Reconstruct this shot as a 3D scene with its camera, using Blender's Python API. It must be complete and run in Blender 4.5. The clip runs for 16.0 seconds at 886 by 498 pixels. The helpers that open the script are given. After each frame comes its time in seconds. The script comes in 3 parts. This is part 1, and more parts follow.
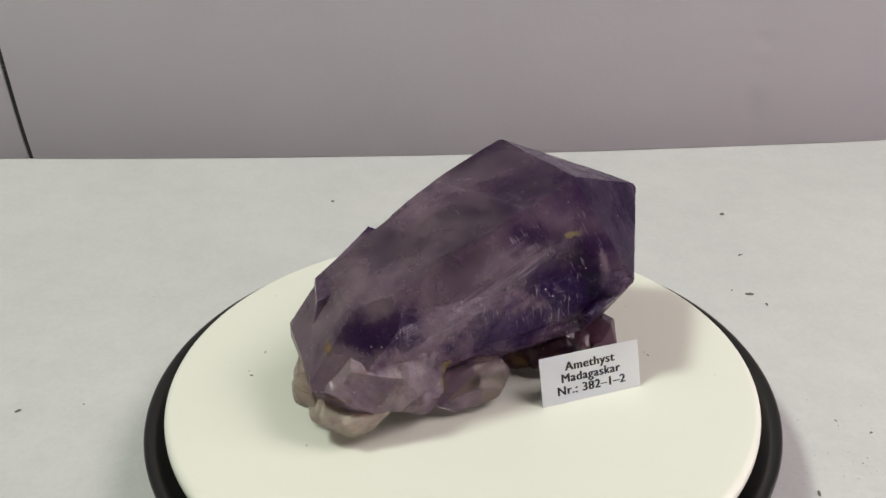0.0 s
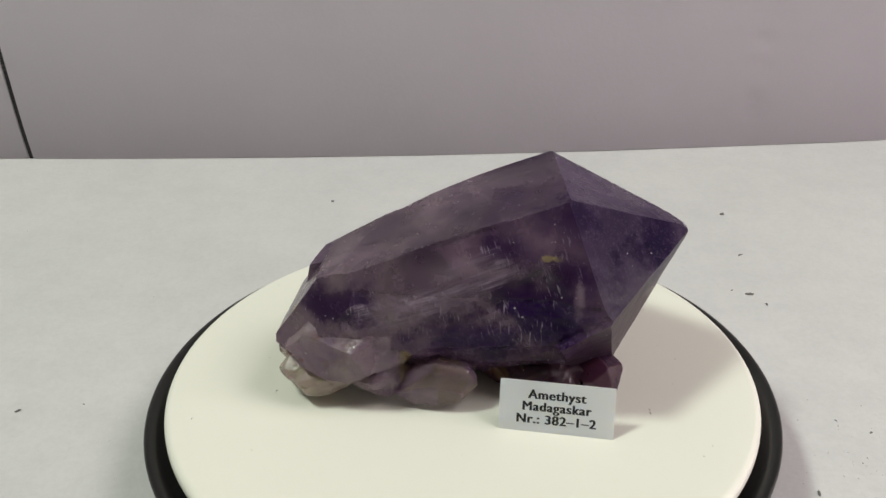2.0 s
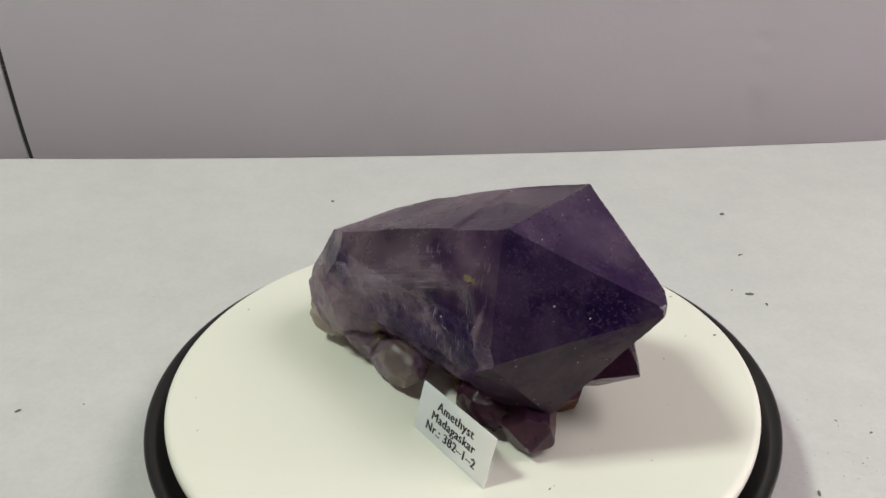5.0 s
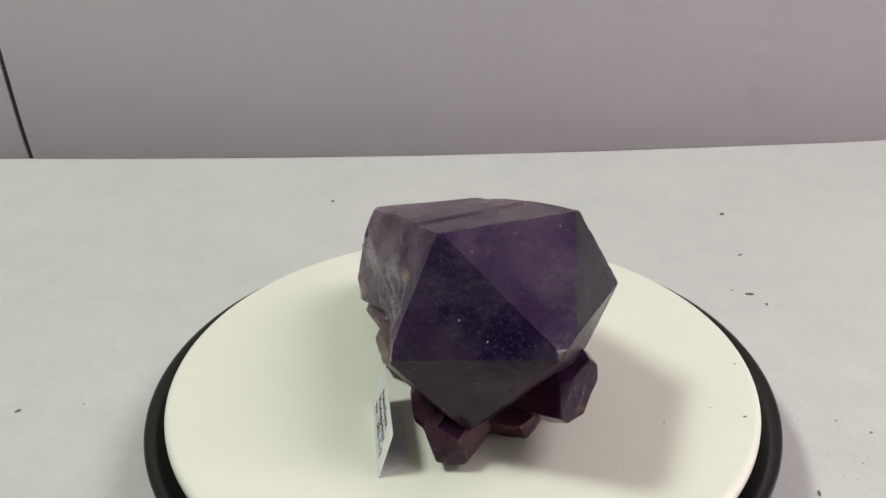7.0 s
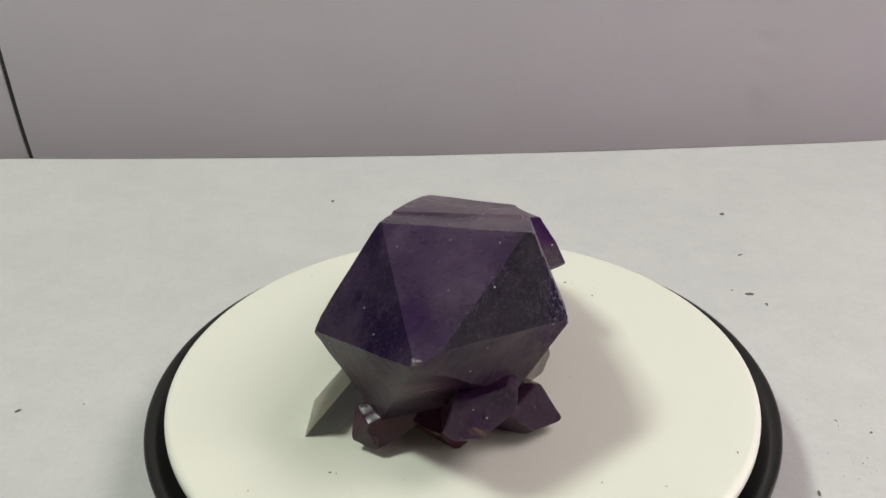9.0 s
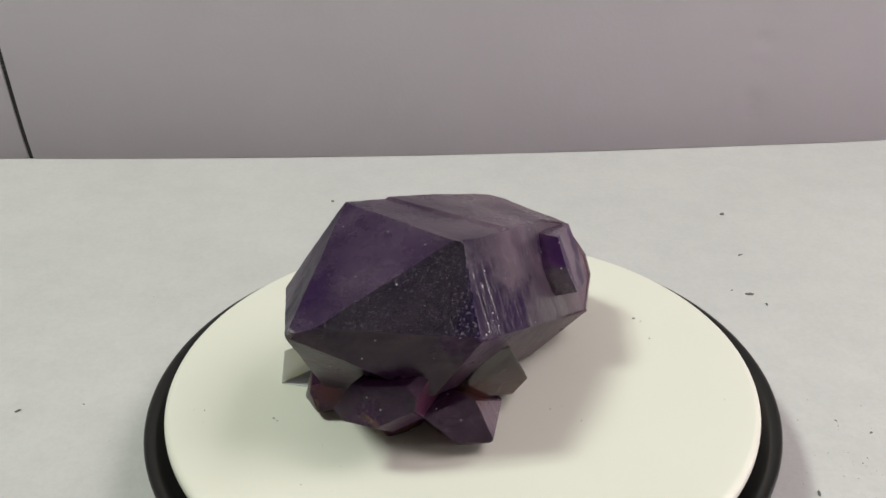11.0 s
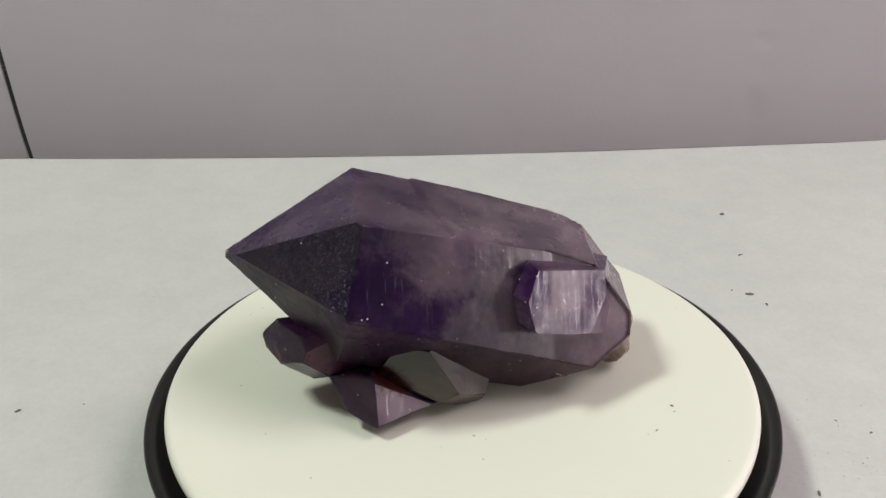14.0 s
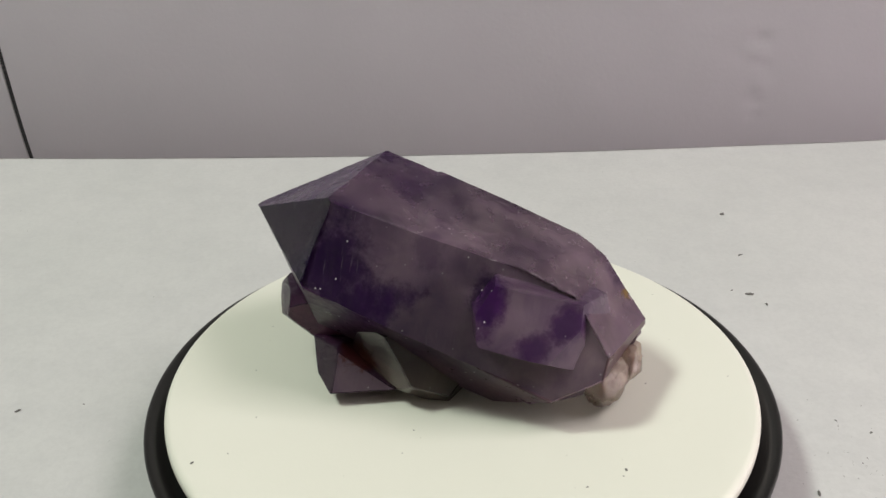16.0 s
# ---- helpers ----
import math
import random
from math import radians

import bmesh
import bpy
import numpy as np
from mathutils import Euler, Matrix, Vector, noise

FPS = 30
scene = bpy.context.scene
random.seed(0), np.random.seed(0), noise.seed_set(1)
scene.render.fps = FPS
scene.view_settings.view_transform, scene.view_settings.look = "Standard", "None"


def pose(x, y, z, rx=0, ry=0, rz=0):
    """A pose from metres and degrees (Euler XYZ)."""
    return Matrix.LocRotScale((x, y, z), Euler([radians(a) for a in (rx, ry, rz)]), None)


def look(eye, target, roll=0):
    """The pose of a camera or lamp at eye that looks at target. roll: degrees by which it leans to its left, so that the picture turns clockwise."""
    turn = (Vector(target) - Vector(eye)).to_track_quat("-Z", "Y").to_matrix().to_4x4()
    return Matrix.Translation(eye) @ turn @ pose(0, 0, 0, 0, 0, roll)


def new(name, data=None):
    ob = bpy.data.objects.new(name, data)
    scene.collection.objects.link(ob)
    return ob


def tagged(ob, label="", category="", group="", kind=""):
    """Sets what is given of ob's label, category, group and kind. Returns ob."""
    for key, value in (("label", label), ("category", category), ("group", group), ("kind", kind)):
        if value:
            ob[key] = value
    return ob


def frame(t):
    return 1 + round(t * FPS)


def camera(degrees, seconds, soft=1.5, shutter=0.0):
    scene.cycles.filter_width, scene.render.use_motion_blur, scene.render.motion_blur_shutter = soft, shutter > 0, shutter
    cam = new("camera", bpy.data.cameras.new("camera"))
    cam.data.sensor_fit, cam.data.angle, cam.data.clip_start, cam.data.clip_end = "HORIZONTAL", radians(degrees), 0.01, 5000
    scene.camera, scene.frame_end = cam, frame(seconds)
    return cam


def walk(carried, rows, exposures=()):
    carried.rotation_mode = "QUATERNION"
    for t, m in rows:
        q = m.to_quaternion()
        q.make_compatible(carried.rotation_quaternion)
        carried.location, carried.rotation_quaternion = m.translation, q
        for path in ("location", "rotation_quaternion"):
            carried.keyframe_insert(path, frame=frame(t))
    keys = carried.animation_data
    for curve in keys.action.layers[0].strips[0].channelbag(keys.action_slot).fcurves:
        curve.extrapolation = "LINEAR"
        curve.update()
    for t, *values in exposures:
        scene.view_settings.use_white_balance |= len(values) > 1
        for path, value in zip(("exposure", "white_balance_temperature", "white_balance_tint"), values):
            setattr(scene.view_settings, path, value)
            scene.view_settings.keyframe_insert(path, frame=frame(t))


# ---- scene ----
# ---- camera, standing still before a turntable ----
cam = camera(53.914, 16.0)
EYE = (0.0, -0.2518, 0.1757)
AIM = Vector((-0.01839, 0.88874, -0.45805))
STAND = look(EYE, Vector(EYE) + AIM, -1.131)
walk(cam, [(0, STAND), (16, STAND)], exposures=[(0, 0.0, 6500, 10), (16, 0.0, 6500, 10)])

# ---- light: a small lamp high on one side, a broad rosy one low on the other, a pale ceiling ----
world = bpy.data.worlds.new("room_air")
scene.world = world
world.use_nodes = True
world.node_tree.nodes["Background"].inputs[0].default_value = (0.9, 0.93, 1.0, 1)
world.node_tree.nodes["Background"].inputs[1].default_value = 0.10


def area(name, eye, target, size, size_y, watts, colour):
    data = bpy.data.lights.new(name, "AREA")
    data.shape, data.size, data.size_y, data.energy, data.color = "RECTANGLE", size, size_y, watts, colour
    ob = new(name, data)
    ob.matrix_world = look(eye, target)
    return ob


area("desk_light", (-0.94, -0.25, 1.68), (0, 0, 0), 0.30, 0.30, 21.8, (0.91, 1.0, 0.89))
area("side_light", (0.73, -0.15, 0.085), (-0.1, -0.30, 0.03), 0.12, 0.10, 2.7, (1.0, 0.88, 0.90))
area("ceiling_light", (0.95, -0.25, 1.40), (0, 0, 0), 0.75, 0.75, 14.4, (1.0, 0.90, 0.92))

MM = 0.001
TABLE_Z = -0.030


# ---- materials ----
def material(name):
    m = bpy.data.materials.new(name)
    m.use_nodes = True
    return m, m.node_tree.nodes, m.node_tree.links, m.node_tree.nodes["Principled BSDF"]


def coords(n, l, scale=(1, 1, 1)):
    tc, mp = n.new("ShaderNodeTexCoord"), n.new("ShaderNodeMapping")
    mp.inputs["Scale"].default_value = scale
    l.new(tc.outputs["Object"], mp.inputs["Vector"])
    return mp.outputs["Vector"]


def noise_tex(n, l, vec, scale, detail=4.0, rough=0.55, distortion=0.0):
    t = n.new("ShaderNodeTexNoise")
    t.inputs["Scale"].default_value, t.inputs["Detail"].default_value = scale, detail
    t.inputs["Roughness"].default_value, t.inputs["Distortion"].default_value = rough, distortion
    l.new(vec, t.inputs["Vector"])
    return t.outputs["Fac"]


def ramp(n, l, fac, stops):
    r = n.new("ShaderNodeValToRGB")
    while len(r.color_ramp.elements) < len(stops):
        r.color_ramp.elements.new(0.5)
    for e, (p, c) in zip(r.color_ramp.elements, stops):
        e.position, e.color = p, (*c, 1) if len(c) == 3 else c
    l.new(fac, r.inputs["Fac"])
    return r.outputs["Color"]


def mixed(n, l, fac, a, b, kind="MIX"):
    m = n.new("ShaderNodeMix")
    m.data_type, m.blend_type = "RGBA", kind
    for sock, v in ((m.inputs["Factor"], fac), (m.inputs["A"], a), (m.inputs["B"], b)):
        if isinstance(v, bpy.types.NodeSocket):
            l.new(v, sock)
        elif isinstance(v, (int, float)):
            sock.default_value = v
        else:
            sock.default_value = (*v, 1)
    return m.outputs["Result"]


def maths(n, l, op, a, b=0.0):
    m = n.new("ShaderNodeMath")
    m.operation = op
    for sock, v in zip(m.inputs, (a, b)):
        if isinstance(v, bpy.types.NodeSocket):
            l.new(v, sock)
        else:
            sock.default_value = v
    return m.outputs[0]


def bumped(n, l, p, height, strength, distance):
    b = n.new("ShaderNodeBump")
    b.inputs["Strength"].default_value, b.inputs["Distance"].default_value = strength, distance
    l.new(height, b.inputs["Height"])
    l.new(b.outputs["Normal"], p.inputs["Normal"])
    return b


def plain(name, a, b, scale, rough, bump=0.0, bump_scale=400.0, spec=0.5, metal=0.0):
    m, n, l, p = material(name)
    v = coords(n, l)
    big, fine = noise_tex(n, l, v, scale, 5), noise_tex(n, l, v, bump_scale, 3)
    c = mixed(n, l, maths(n, l, "MULTIPLY", fine, 0.25), mixed(n, l, big, a, b), b)
    l.new(c, p.inputs["Base Color"])
    p.inputs["Roughness"].default_value, p.inputs["Specular IOR Level"].default_value, p.inputs["Metallic"].default_value = rough, spec, metal
    if bump:
        bumped(n, l, p, fine, 1.0, bump)
    return m


def table_material():
    """An off-white laid sheet, faintly stained and with a fine flat grain."""
    m, n, l, p = material("table_paint")
    v = coords(n, l)
    cloud = ramp(n, l, noise_tex(n, l, v, 9, 5), [(0.3, (0.555, 0.555, 0.545)), (0.7, (0.60, 0.595, 0.585))])
    stain = ramp(n, l, noise_tex(n, l, v, 55, 6, 0.65), [(0.35, (0.955, 0.955, 0.96)), (0.6, (1, 1, 1))])
    grain = ramp(n, l, noise_tex(n, l, v, 420, 4, 0.7), [(0.3, (0.94, 0.94, 0.94)), (0.6, (1, 1, 1))])
    c = mixed(n, l, 1.0, mixed(n, l, 1.0, cloud, stain, "MULTIPLY"), grain, "MULTIPLY")
    l.new(c, p.inputs["Base Color"])
    p.inputs["Roughness"].default_value = 0.62
    bumped(n, l, p, noise_tex(n, l, v, 500, 3), 0.5, 0.0003)
    return m


TABLE = table_material()
WALL = plain("backboard_paper", (0.535, 0.496, 0.529), (0.575, 0.536, 0.569), 14, 0.75, 0.0001, 350)
ROOM = plain("room_paint", (0.60, 0.58, 0.56), (0.66, 0.64, 0.62), 2, 0.9, 0.0004, 80)
WOOD = plain("room_floor_wood", (0.20, 0.13, 0.08), (0.28, 0.19, 0.12), 6, 0.5)
SEAM = plain("dark_joint", (0.012, 0.011, 0.013), (0.025, 0.022, 0.025), 60, 0.7)
DISC = plain("cream_plastic", (0.735, 0.735, 0.645), (0.755, 0.755, 0.665), 30, 0.42, 0.00002, 900, 0.4)
BLACK = plain("black_plastic", (0.006, 0.006, 0.006), (0.012, 0.011, 0.011), 80, 0.32, 0.00003, 1200)
CARD = plain("white_card", (0.78, 0.80, 0.80), (0.82, 0.84, 0.84), 120, 0.6, 0.00003, 1500, 0.3)
# thin card lets some light through
paper = CARD.node_tree.nodes["Principled BSDF"].inputs
paper["Subsurface Weight"].default_value, paper["Subsurface Scale"].default_value = 0.6, 0.0012
paper["Subsurface Radius"].default_value = (1.0, 0.85, 0.6)
sheet, links = CARD.node_tree.nodes, CARD.node_tree.links
glow, blend = sheet.new("ShaderNodeBsdfTranslucent"), sheet.new("ShaderNodeMixShader")
glow.inputs["Color"].default_value, blend.inputs["Fac"].default_value = (0.85, 0.84, 0.74, 1), 0.2
links.new(sheet["Principled BSDF"].outputs["BSDF"], blend.inputs[1])
links.new(glow.outputs["BSDF"], blend.inputs[2])
links.new(blend.outputs["Shader"], sheet["Material Output"].inputs["Surface"])
INK = plain("black_ink", (0.008, 0.008, 0.009), (0.02, 0.02, 0.02), 500, 0.6)
DUST = plain("dark_dust", (0.08, 0.075, 0.07), (0.18, 0.17, 0.16), 900, 0.9)
LINT = plain("pale_dust", (0.5, 0.5, 0.48), (0.7, 0.7, 0.66), 900, 0.9)


# where the violet lies in the stone: centres and reaches in metres, and strength
ZONES = [((-0.023, -0.026, 0.039), (0.016, 0.018, 0.013), 1.0), ((-0.024, -0.009, 0.028), (0.014, 0.017, 0.011), 1.0), ((-0.024, 0.034, 0.037), (0.010, 0.013, 0.006), 0.85),
         ((-0.004, -0.060, 0.051), (0.016, 0.013, 0.007), 1.0), ((-0.014, -0.046, 0.057), (0.015, 0.014, 0.013), 0.45), ((-0.014, -0.033, 0.064), (0.008, 0.010, 0.007), 0.80),
         ((0.020, -0.039, 0.066), (0.008, 0.007, 0.006), 0.50), ((0.004, -0.064, 0.056), (0.010, 0.010, 0.006), 0.95), ((0.000, -0.046, 0.063), (0.022, 0.012, 0.008), 0.45),
         ((0.035, -0.026, 0.051), (0.012, 0.012, 0.017), 1.0), ((0.036, -0.014, 0.042), (0.009, 0.013, 0.007), 1.0), ((0.0225, 0.001, 0.057), (0.009, 0.0045, 0.006), 0.40),
         ((0.024, 0.021, 0.043), (0.008, 0.005, 0.009), 1.0), ((0.017, 0.043, 0.037), (0.007, 0.005, 0.007), 0.9), ((0.024, 0.035, 0.031), (0.007, 0.007, 0.0045), 0.8),
         ((-0.007, -0.015, 0.064), (0.012, 0.008, 0.005), 0.32), ((-0.020, -0.012, 0.056), (0.006, 0.010, 0.004), 0.60), ((0.018, -0.052, 0.020), (0.010, 0.012, 0.010), 0.6)]


# pale clouded seams
HAZES = [((-0.0230, -0.010, 0.0505), (0.006, 0.012, 0.0022)), ((-0.0280, -0.037, 0.0440), (0.005, 0.0016, 0.008)), ((0.0, 0.010, 0.057), (0.018, 0.022, 0.004)), ((-0.004, 0.036, 0.047), (0.012, 0.010, 0.004))]
# iron crust and rust in the seams: centre, reach, colour, sparseness
STAINS = [((-0.0235, 0.0165, 0.0175), (0.006, 0.0028, 0.009), (0.36, 0.27, 0.13), 0.62), ((-0.022, 0.050, 0.0190), (0.006, 0.010, 0.0025), (0.24, 0.11, 0.03), 0.75),
          ((-0.0225, -0.0285, 0.0548), (0.0035, 0.0075, 0.0022), (0.36, 0.28, 0.14), 0.85), ((-0.014, 0.049, 0.0235), (0.013, 0.009, 0.0040), (0.30, 0.15, 0.04), 0.70),
          ((0.027, -0.024, 0.014), (0.007, 0.009, 0.006), (0.085, 0.014, 0.010), 0.35),
          ((-0.010, -0.046, 0.010), (0.009, 0.008, 0.006), (0.10, 0.018, 0.020), 0.45), ((-0.017, 0.050, 0.033), (0.004, 0.006, 0.003), (0.38, 0.24, 0.06), 0.70),
          ((0.008, -0.0745, 0.052), (0.006, 0.006, 0.0045), (0.72, 0.69, 0.70), 1.06), ((-0.0215, -0.0505, 0.0038), (0.0030, 0.0030, 0.0030), (0.55, 0.50, 0.48), 0.80)]


def amethyst(name, deep, smoky, pale, rough, relief="smooth", bias=0.0, rust=0.0, sss=0.2, zoned=1.0, clear=0.7, gloss=0.34, needles=0.0, painted_sparkle=0.0, ior=1.545, blot=0.75, flank=0.0, skin=0.85):
    """Amethyst with colour zones: violet pools in smoky mauve, paler towards the root, with veils, specks and iron stain."""
    m, n, l, p = material(name)
    v = coords(n, l)
    wob = n.new("ShaderNodeTexNoise")
    wob.inputs["Scale"].default_value, wob.inputs["Detail"].default_value, wob.inputs["Roughness"].default_value = 75, 8, 0.66
    l.new(v, wob.inputs["Vector"])
    pool = None
    for centre, reach, strength in ZONES:
        mp = n.new("ShaderNodeMapping")
        mp.inputs["Location"].default_value = [-c / r for c, r in zip(centre, reach)]
        mp.inputs["Scale"].default_value = [1 / r for r in reach]
        l.new(v, mp.inputs["Vector"])
        ln = n.new("ShaderNodeVectorMath")
        ln.operation = "LENGTH"
        l.new(mp.outputs["Vector"], ln.inputs[0])
        d = maths(n, l, "ADD", ln.outputs["Value"], maths(n, l, "MULTIPLY", maths(n, l, "SUBTRACT", wob.outputs["Fac"], 0.5), 3.6))
        mr = n.new("ShaderNodeMapRange")
        mr.interpolation_type = "SMOOTHSTEP"
        mr.inputs["From Min"].default_value, mr.inputs["From Max"].default_value = 0.35, 1.6
        mr.inputs["To Min"].default_value, mr.inputs["To Max"].default_value = strength * zoned, 0.0
        l.new(d, mr.inputs["Value"])
        pool = mr.outputs["Result"] if pool is None else maths(n, l, "MAXIMUM", pool, mr.outputs["Result"])
    sep = n.new("ShaderNodeSeparateXYZ")
    l.new(v, sep.inputs[0])
    lengthwise = maths(n, l, "MULTIPLY", sep.outputs["Y"], 6.5)
    spread = maths(n, l, "ADD", maths(n, l, "MULTIPLY", noise_tex(n, l, v, 42, 4, 0.55, 0.6), 1.3), maths(n, l, "ADD", lengthwise, bias - 0.15))
    body = ramp(n, l, spread, [(0.25, smoky), (0.95, pale)])
    rim = tuple(0.45 * a + 0.55 * b for a, b in zip(smoky, deep))
    body = mixed(n, l, maths(n, l, "MINIMUM", maths(n, l, "MULTIPLY", pool, 1.7), 1.0), body, rim)
    body = mixed(n, l, maths(n, l, "POWER", pool, 1.6), body, deep)
    # blotches, drawn-out veils, healed cracks and bright specks
    blotch = ramp(n, l, noise_tex(n, l, v, 85, 5, 0.6, 0.5), [(0.38, (0.45, 0.34, 0.58)), (0.62, (1, 1, 1))])
    body = mixed(n, l, blot, body, blotch, "MULTIPLY")
    haze = tuple(min(1.0, c * 1.3 + 0.01) for c in pale)
    open_area = maths(n, l, "SUBTRACT", 1.0, maths(n, l, "MULTIPLY", pool, 0.92))
    veils = ramp(n, l, noise_tex(n, l, coords(n, l, (1.0, 0.6, 1.0)), 45, 4, 0.5, 0.4), [(0.42, (0, 0, 0)), (0.85, (0.45, 0.45, 0.45))])
    veils = maths(n, l, "MULTIPLY", veils, open_area)
    body = mixed(n, l, veils, body, haze)
    vor = n.new("ShaderNodeTexVoronoi")
    vor.inputs["Scale"].default_value = 280
    l.new(v, vor.inputs["Vector"])
    specks = ramp(n, l, vor.outputs["Distance"], [(0.05, (1, 1, 1)), (0.10, (0, 0, 0))])
    thin = ramp(n, l, noise_tex(n, l, v, 140, 2), [(0.50, (0, 0, 0)), (0.55, (1, 1, 1))])
    body = mixed(n, l, mixed(n, l, 1.0, specks, thin, "MULTIPLY"), body, (0.68, 0.63, 0.66))
    for centre, reach in HAZES:
        mp = n.new("ShaderNodeMapping")
        mp.inputs["Location"].default_value = [-c / r for c, r in zip(centre, reach)]
        mp.inputs["Scale"].default_value = [1 / r for r in reach]
        l.new(v, mp.inputs["Vector"])
        ln = n.new("ShaderNodeVectorMath")
        ln.operation = "LENGTH"
        l.new(mp.outputs["Vector"], ln.inputs[0])
        d = maths(n, l, "ADD", ln.outputs["Value"], maths(n, l, "MULTIPLY", maths(n, l, "SUBTRACT", noise_tex(n, l, v, 160, 5, 0.65), 0.5), 2.4))
        body = mixed(n, l, maths(n, l, "MULTIPLY", ramp(n, l, d, [(0.1, (0.5, 0.5, 0.5)), (1.1, (0, 0, 0))]), maths(n, l, "ADD", maths(n, l, "MULTIPLY", open_area, 0.6), 0.4)), body, haze)
    if needles:
        # short bright scratches across the length
        thin = ramp(n, l, noise_tex(n, l, coords(n, l, (120, 1500, 120)), 1.0, 2, 0.5), [(0.62, (0, 0, 0)), (0.67, (1, 1, 1))])
        some = ramp(n, l, noise_tex(n, l, v, 110, 3), [(0.50, (0, 0, 0)), (0.62, (1, 1, 1))])
        body = mixed(n, l, maths(n, l, "MULTIPLY", mixed(n, l, 1.0, thin, some, "MULTIPLY"), needles), body, (0.42, 0.36, 0.42))
    if painted_sparkle:
        # pale dots in the colour stand for glints on the rough grain
        dots = ramp(n, l, noise_tex(n, l, v, 1150, 2, 0.5), [(0.57, (0, 0, 0)), (0.66, (1, 1, 1))])
        body = mixed(n, l, maths(n, l, "MULTIPLY", dots, painted_sparkle), body, (0.30, 0.23, 0.32))
    if flank:
        # feathery white scratches drawn out along the broken flank, and a hazy band over a growth step
        along = maths(n, l, "ADD", maths(n, l, "MULTIPLY", sep.outputs["Y"], -0.943), maths(n, l, "MULTIPLY", sep.outputs["Z"], 0.333))
        across = maths(n, l, "ADD", maths(n, l, "MULTIPLY", sep.outputs["Y"], 0.333), maths(n, l, "MULTIPLY", sep.outputs["Z"], 0.943))
        comb = n.new("ShaderNodeCombineXYZ")
        l.new(maths(n, l, "MULTIPLY", along, 45.0), comb.inputs["X"])
        l.new(maths(n, l, "MULTIPLY", across, 900.0), comb.inputs["Y"])
        threads = ramp(n, l, noise_tex(n, l, comb.outputs["Vector"], 1.0, 5, 0.65, 0.3), [(0.44, (0.10, 0.10, 0.10)), (0.66, (1, 1, 1))])
        side = ramp(n, l, maths(n, l, "MULTIPLY", sep.outputs["X"], -30.0), [(0.50, (0, 0, 0)), (0.60, (1, 1, 1))])
        rag = maths(n, l, "MULTIPLY", maths(n, l, "SUBTRACT", noise_tex(n, l, v, 130, 5, 0.65), 0.5), 1.6)
        for mid, half, reach, thick, strong in ((0.010, 0.028, 0.0428, 0.0042, 1.0), (0.022, 0.012, 0.0480, 0.0022, 0.55), (-0.002, 0.016, 0.0385, 0.0024, 0.8)):
            u = maths(n, l, "ABSOLUTE", maths(n, l, "MULTIPLY", maths(n, l, "SUBTRACT", along, mid), 1 / half))
            w = maths(n, l, "ABSOLUTE", maths(n, l, "MULTIPLY", maths(n, l, "SUBTRACT", across, reach), 1 / thick))
            near = ramp(n, l, maths(n, l, "ADD", maths(n, l, "MAXIMUM", u, w), rag), [(0.45, (strong, strong, strong)), (1.0, (0, 0, 0))])
            near = mixed(n, l, 1.0, mixed(n, l, 1.0, near, threads, "MULTIPLY"), side, "MULTIPLY")
            body = mixed(n, l, maths(n, l, "MULTIPLY", near, flank), body, (0.44, 0.35, 0.44))
        # fine bright nicks across the break
        cross = n.new("ShaderNodeCombineXYZ")
        l.new(maths(n, l, "MULTIPLY", along, 1700.0), cross.inputs["X"])
        l.new(maths(n, l, "MULTIPLY", across, 230.0), cross.inputs["Y"])
        nicks = ramp(n, l, noise_tex(n, l, cross.outputs["Vector"], 1.0, 2, 0.5), [(0.60, (0, 0, 0)), (0.68, (0.5, 0.5, 0.5))])
        patchy = ramp(n, l, noise_tex(n, l, v, 70, 4, 0.6), [(0.50, (0, 0, 0)), (0.62, (1, 1, 1))])
        body = mixed(n, l, maths(n, l, "MULTIPLY", mixed(n, l, 1.0, mixed(n, l, 1.0, nicks, patchy, "MULTIPLY"), side, "MULTIPLY"), flank), body, (0.50, 0.42, 0.52))
        band = ramp(n, l, maths(n, l, "ADD", maths(n, l, "MULTIPLY", across, 10.0), maths(n, l, "MULTIPLY", rag, 0.01)), [(0.572, (0, 0, 0)), (0.580, (0.5, 0.5, 0.5)), (0.70, (0, 0, 0))])
        body = mixed(n, l, mixed(n, l, 1.0, band, side, "MULTIPLY"), body, haze)
    crust = noise_tex(n, l, v, 210, 5, 0.7, 0.6)
    for centre, reach, tint, limit in STAINS:
        mp = n.new("ShaderNodeMapping")
        mp.inputs["Location"].default_value = [-c / r for c, r in zip(centre, reach)]
        mp.inputs["Scale"].default_value = [1 / r for r in reach]
        l.new(v, mp.inputs["Vector"])
        ln = n.new("ShaderNodeVectorMath")
        ln.operation = "LENGTH"
        l.new(mp.outputs["Vector"], ln.inputs[0])
        d = maths(n, l, "SUBTRACT", maths(n, l, "ADD", ln.outputs["Value"], limit), maths(n, l, "MULTIPLY", crust, 2.2))
        body = mixed(n, l, ramp(n, l, d, [(0.0, (0.85, 0.85, 0.85)), (0.25, (0, 0, 0))]), body, tint)
    if rust:
        stain = ramp(n, l, noise_tex(n, l, v, 95, 6, 0.7, 0.8), [(0.60 - 0.25 * rust, (0, 0, 0)), (0.82 - 0.15 * rust, (1, 1, 1))])
        body = mixed(n, l, stain, body, (0.30, 0.18, 0.07))
    l.new(body, p.inputs["Base Color"])
    p.inputs["IOR"].default_value, p.inputs["Specular IOR Level"].default_value = ior, gloss
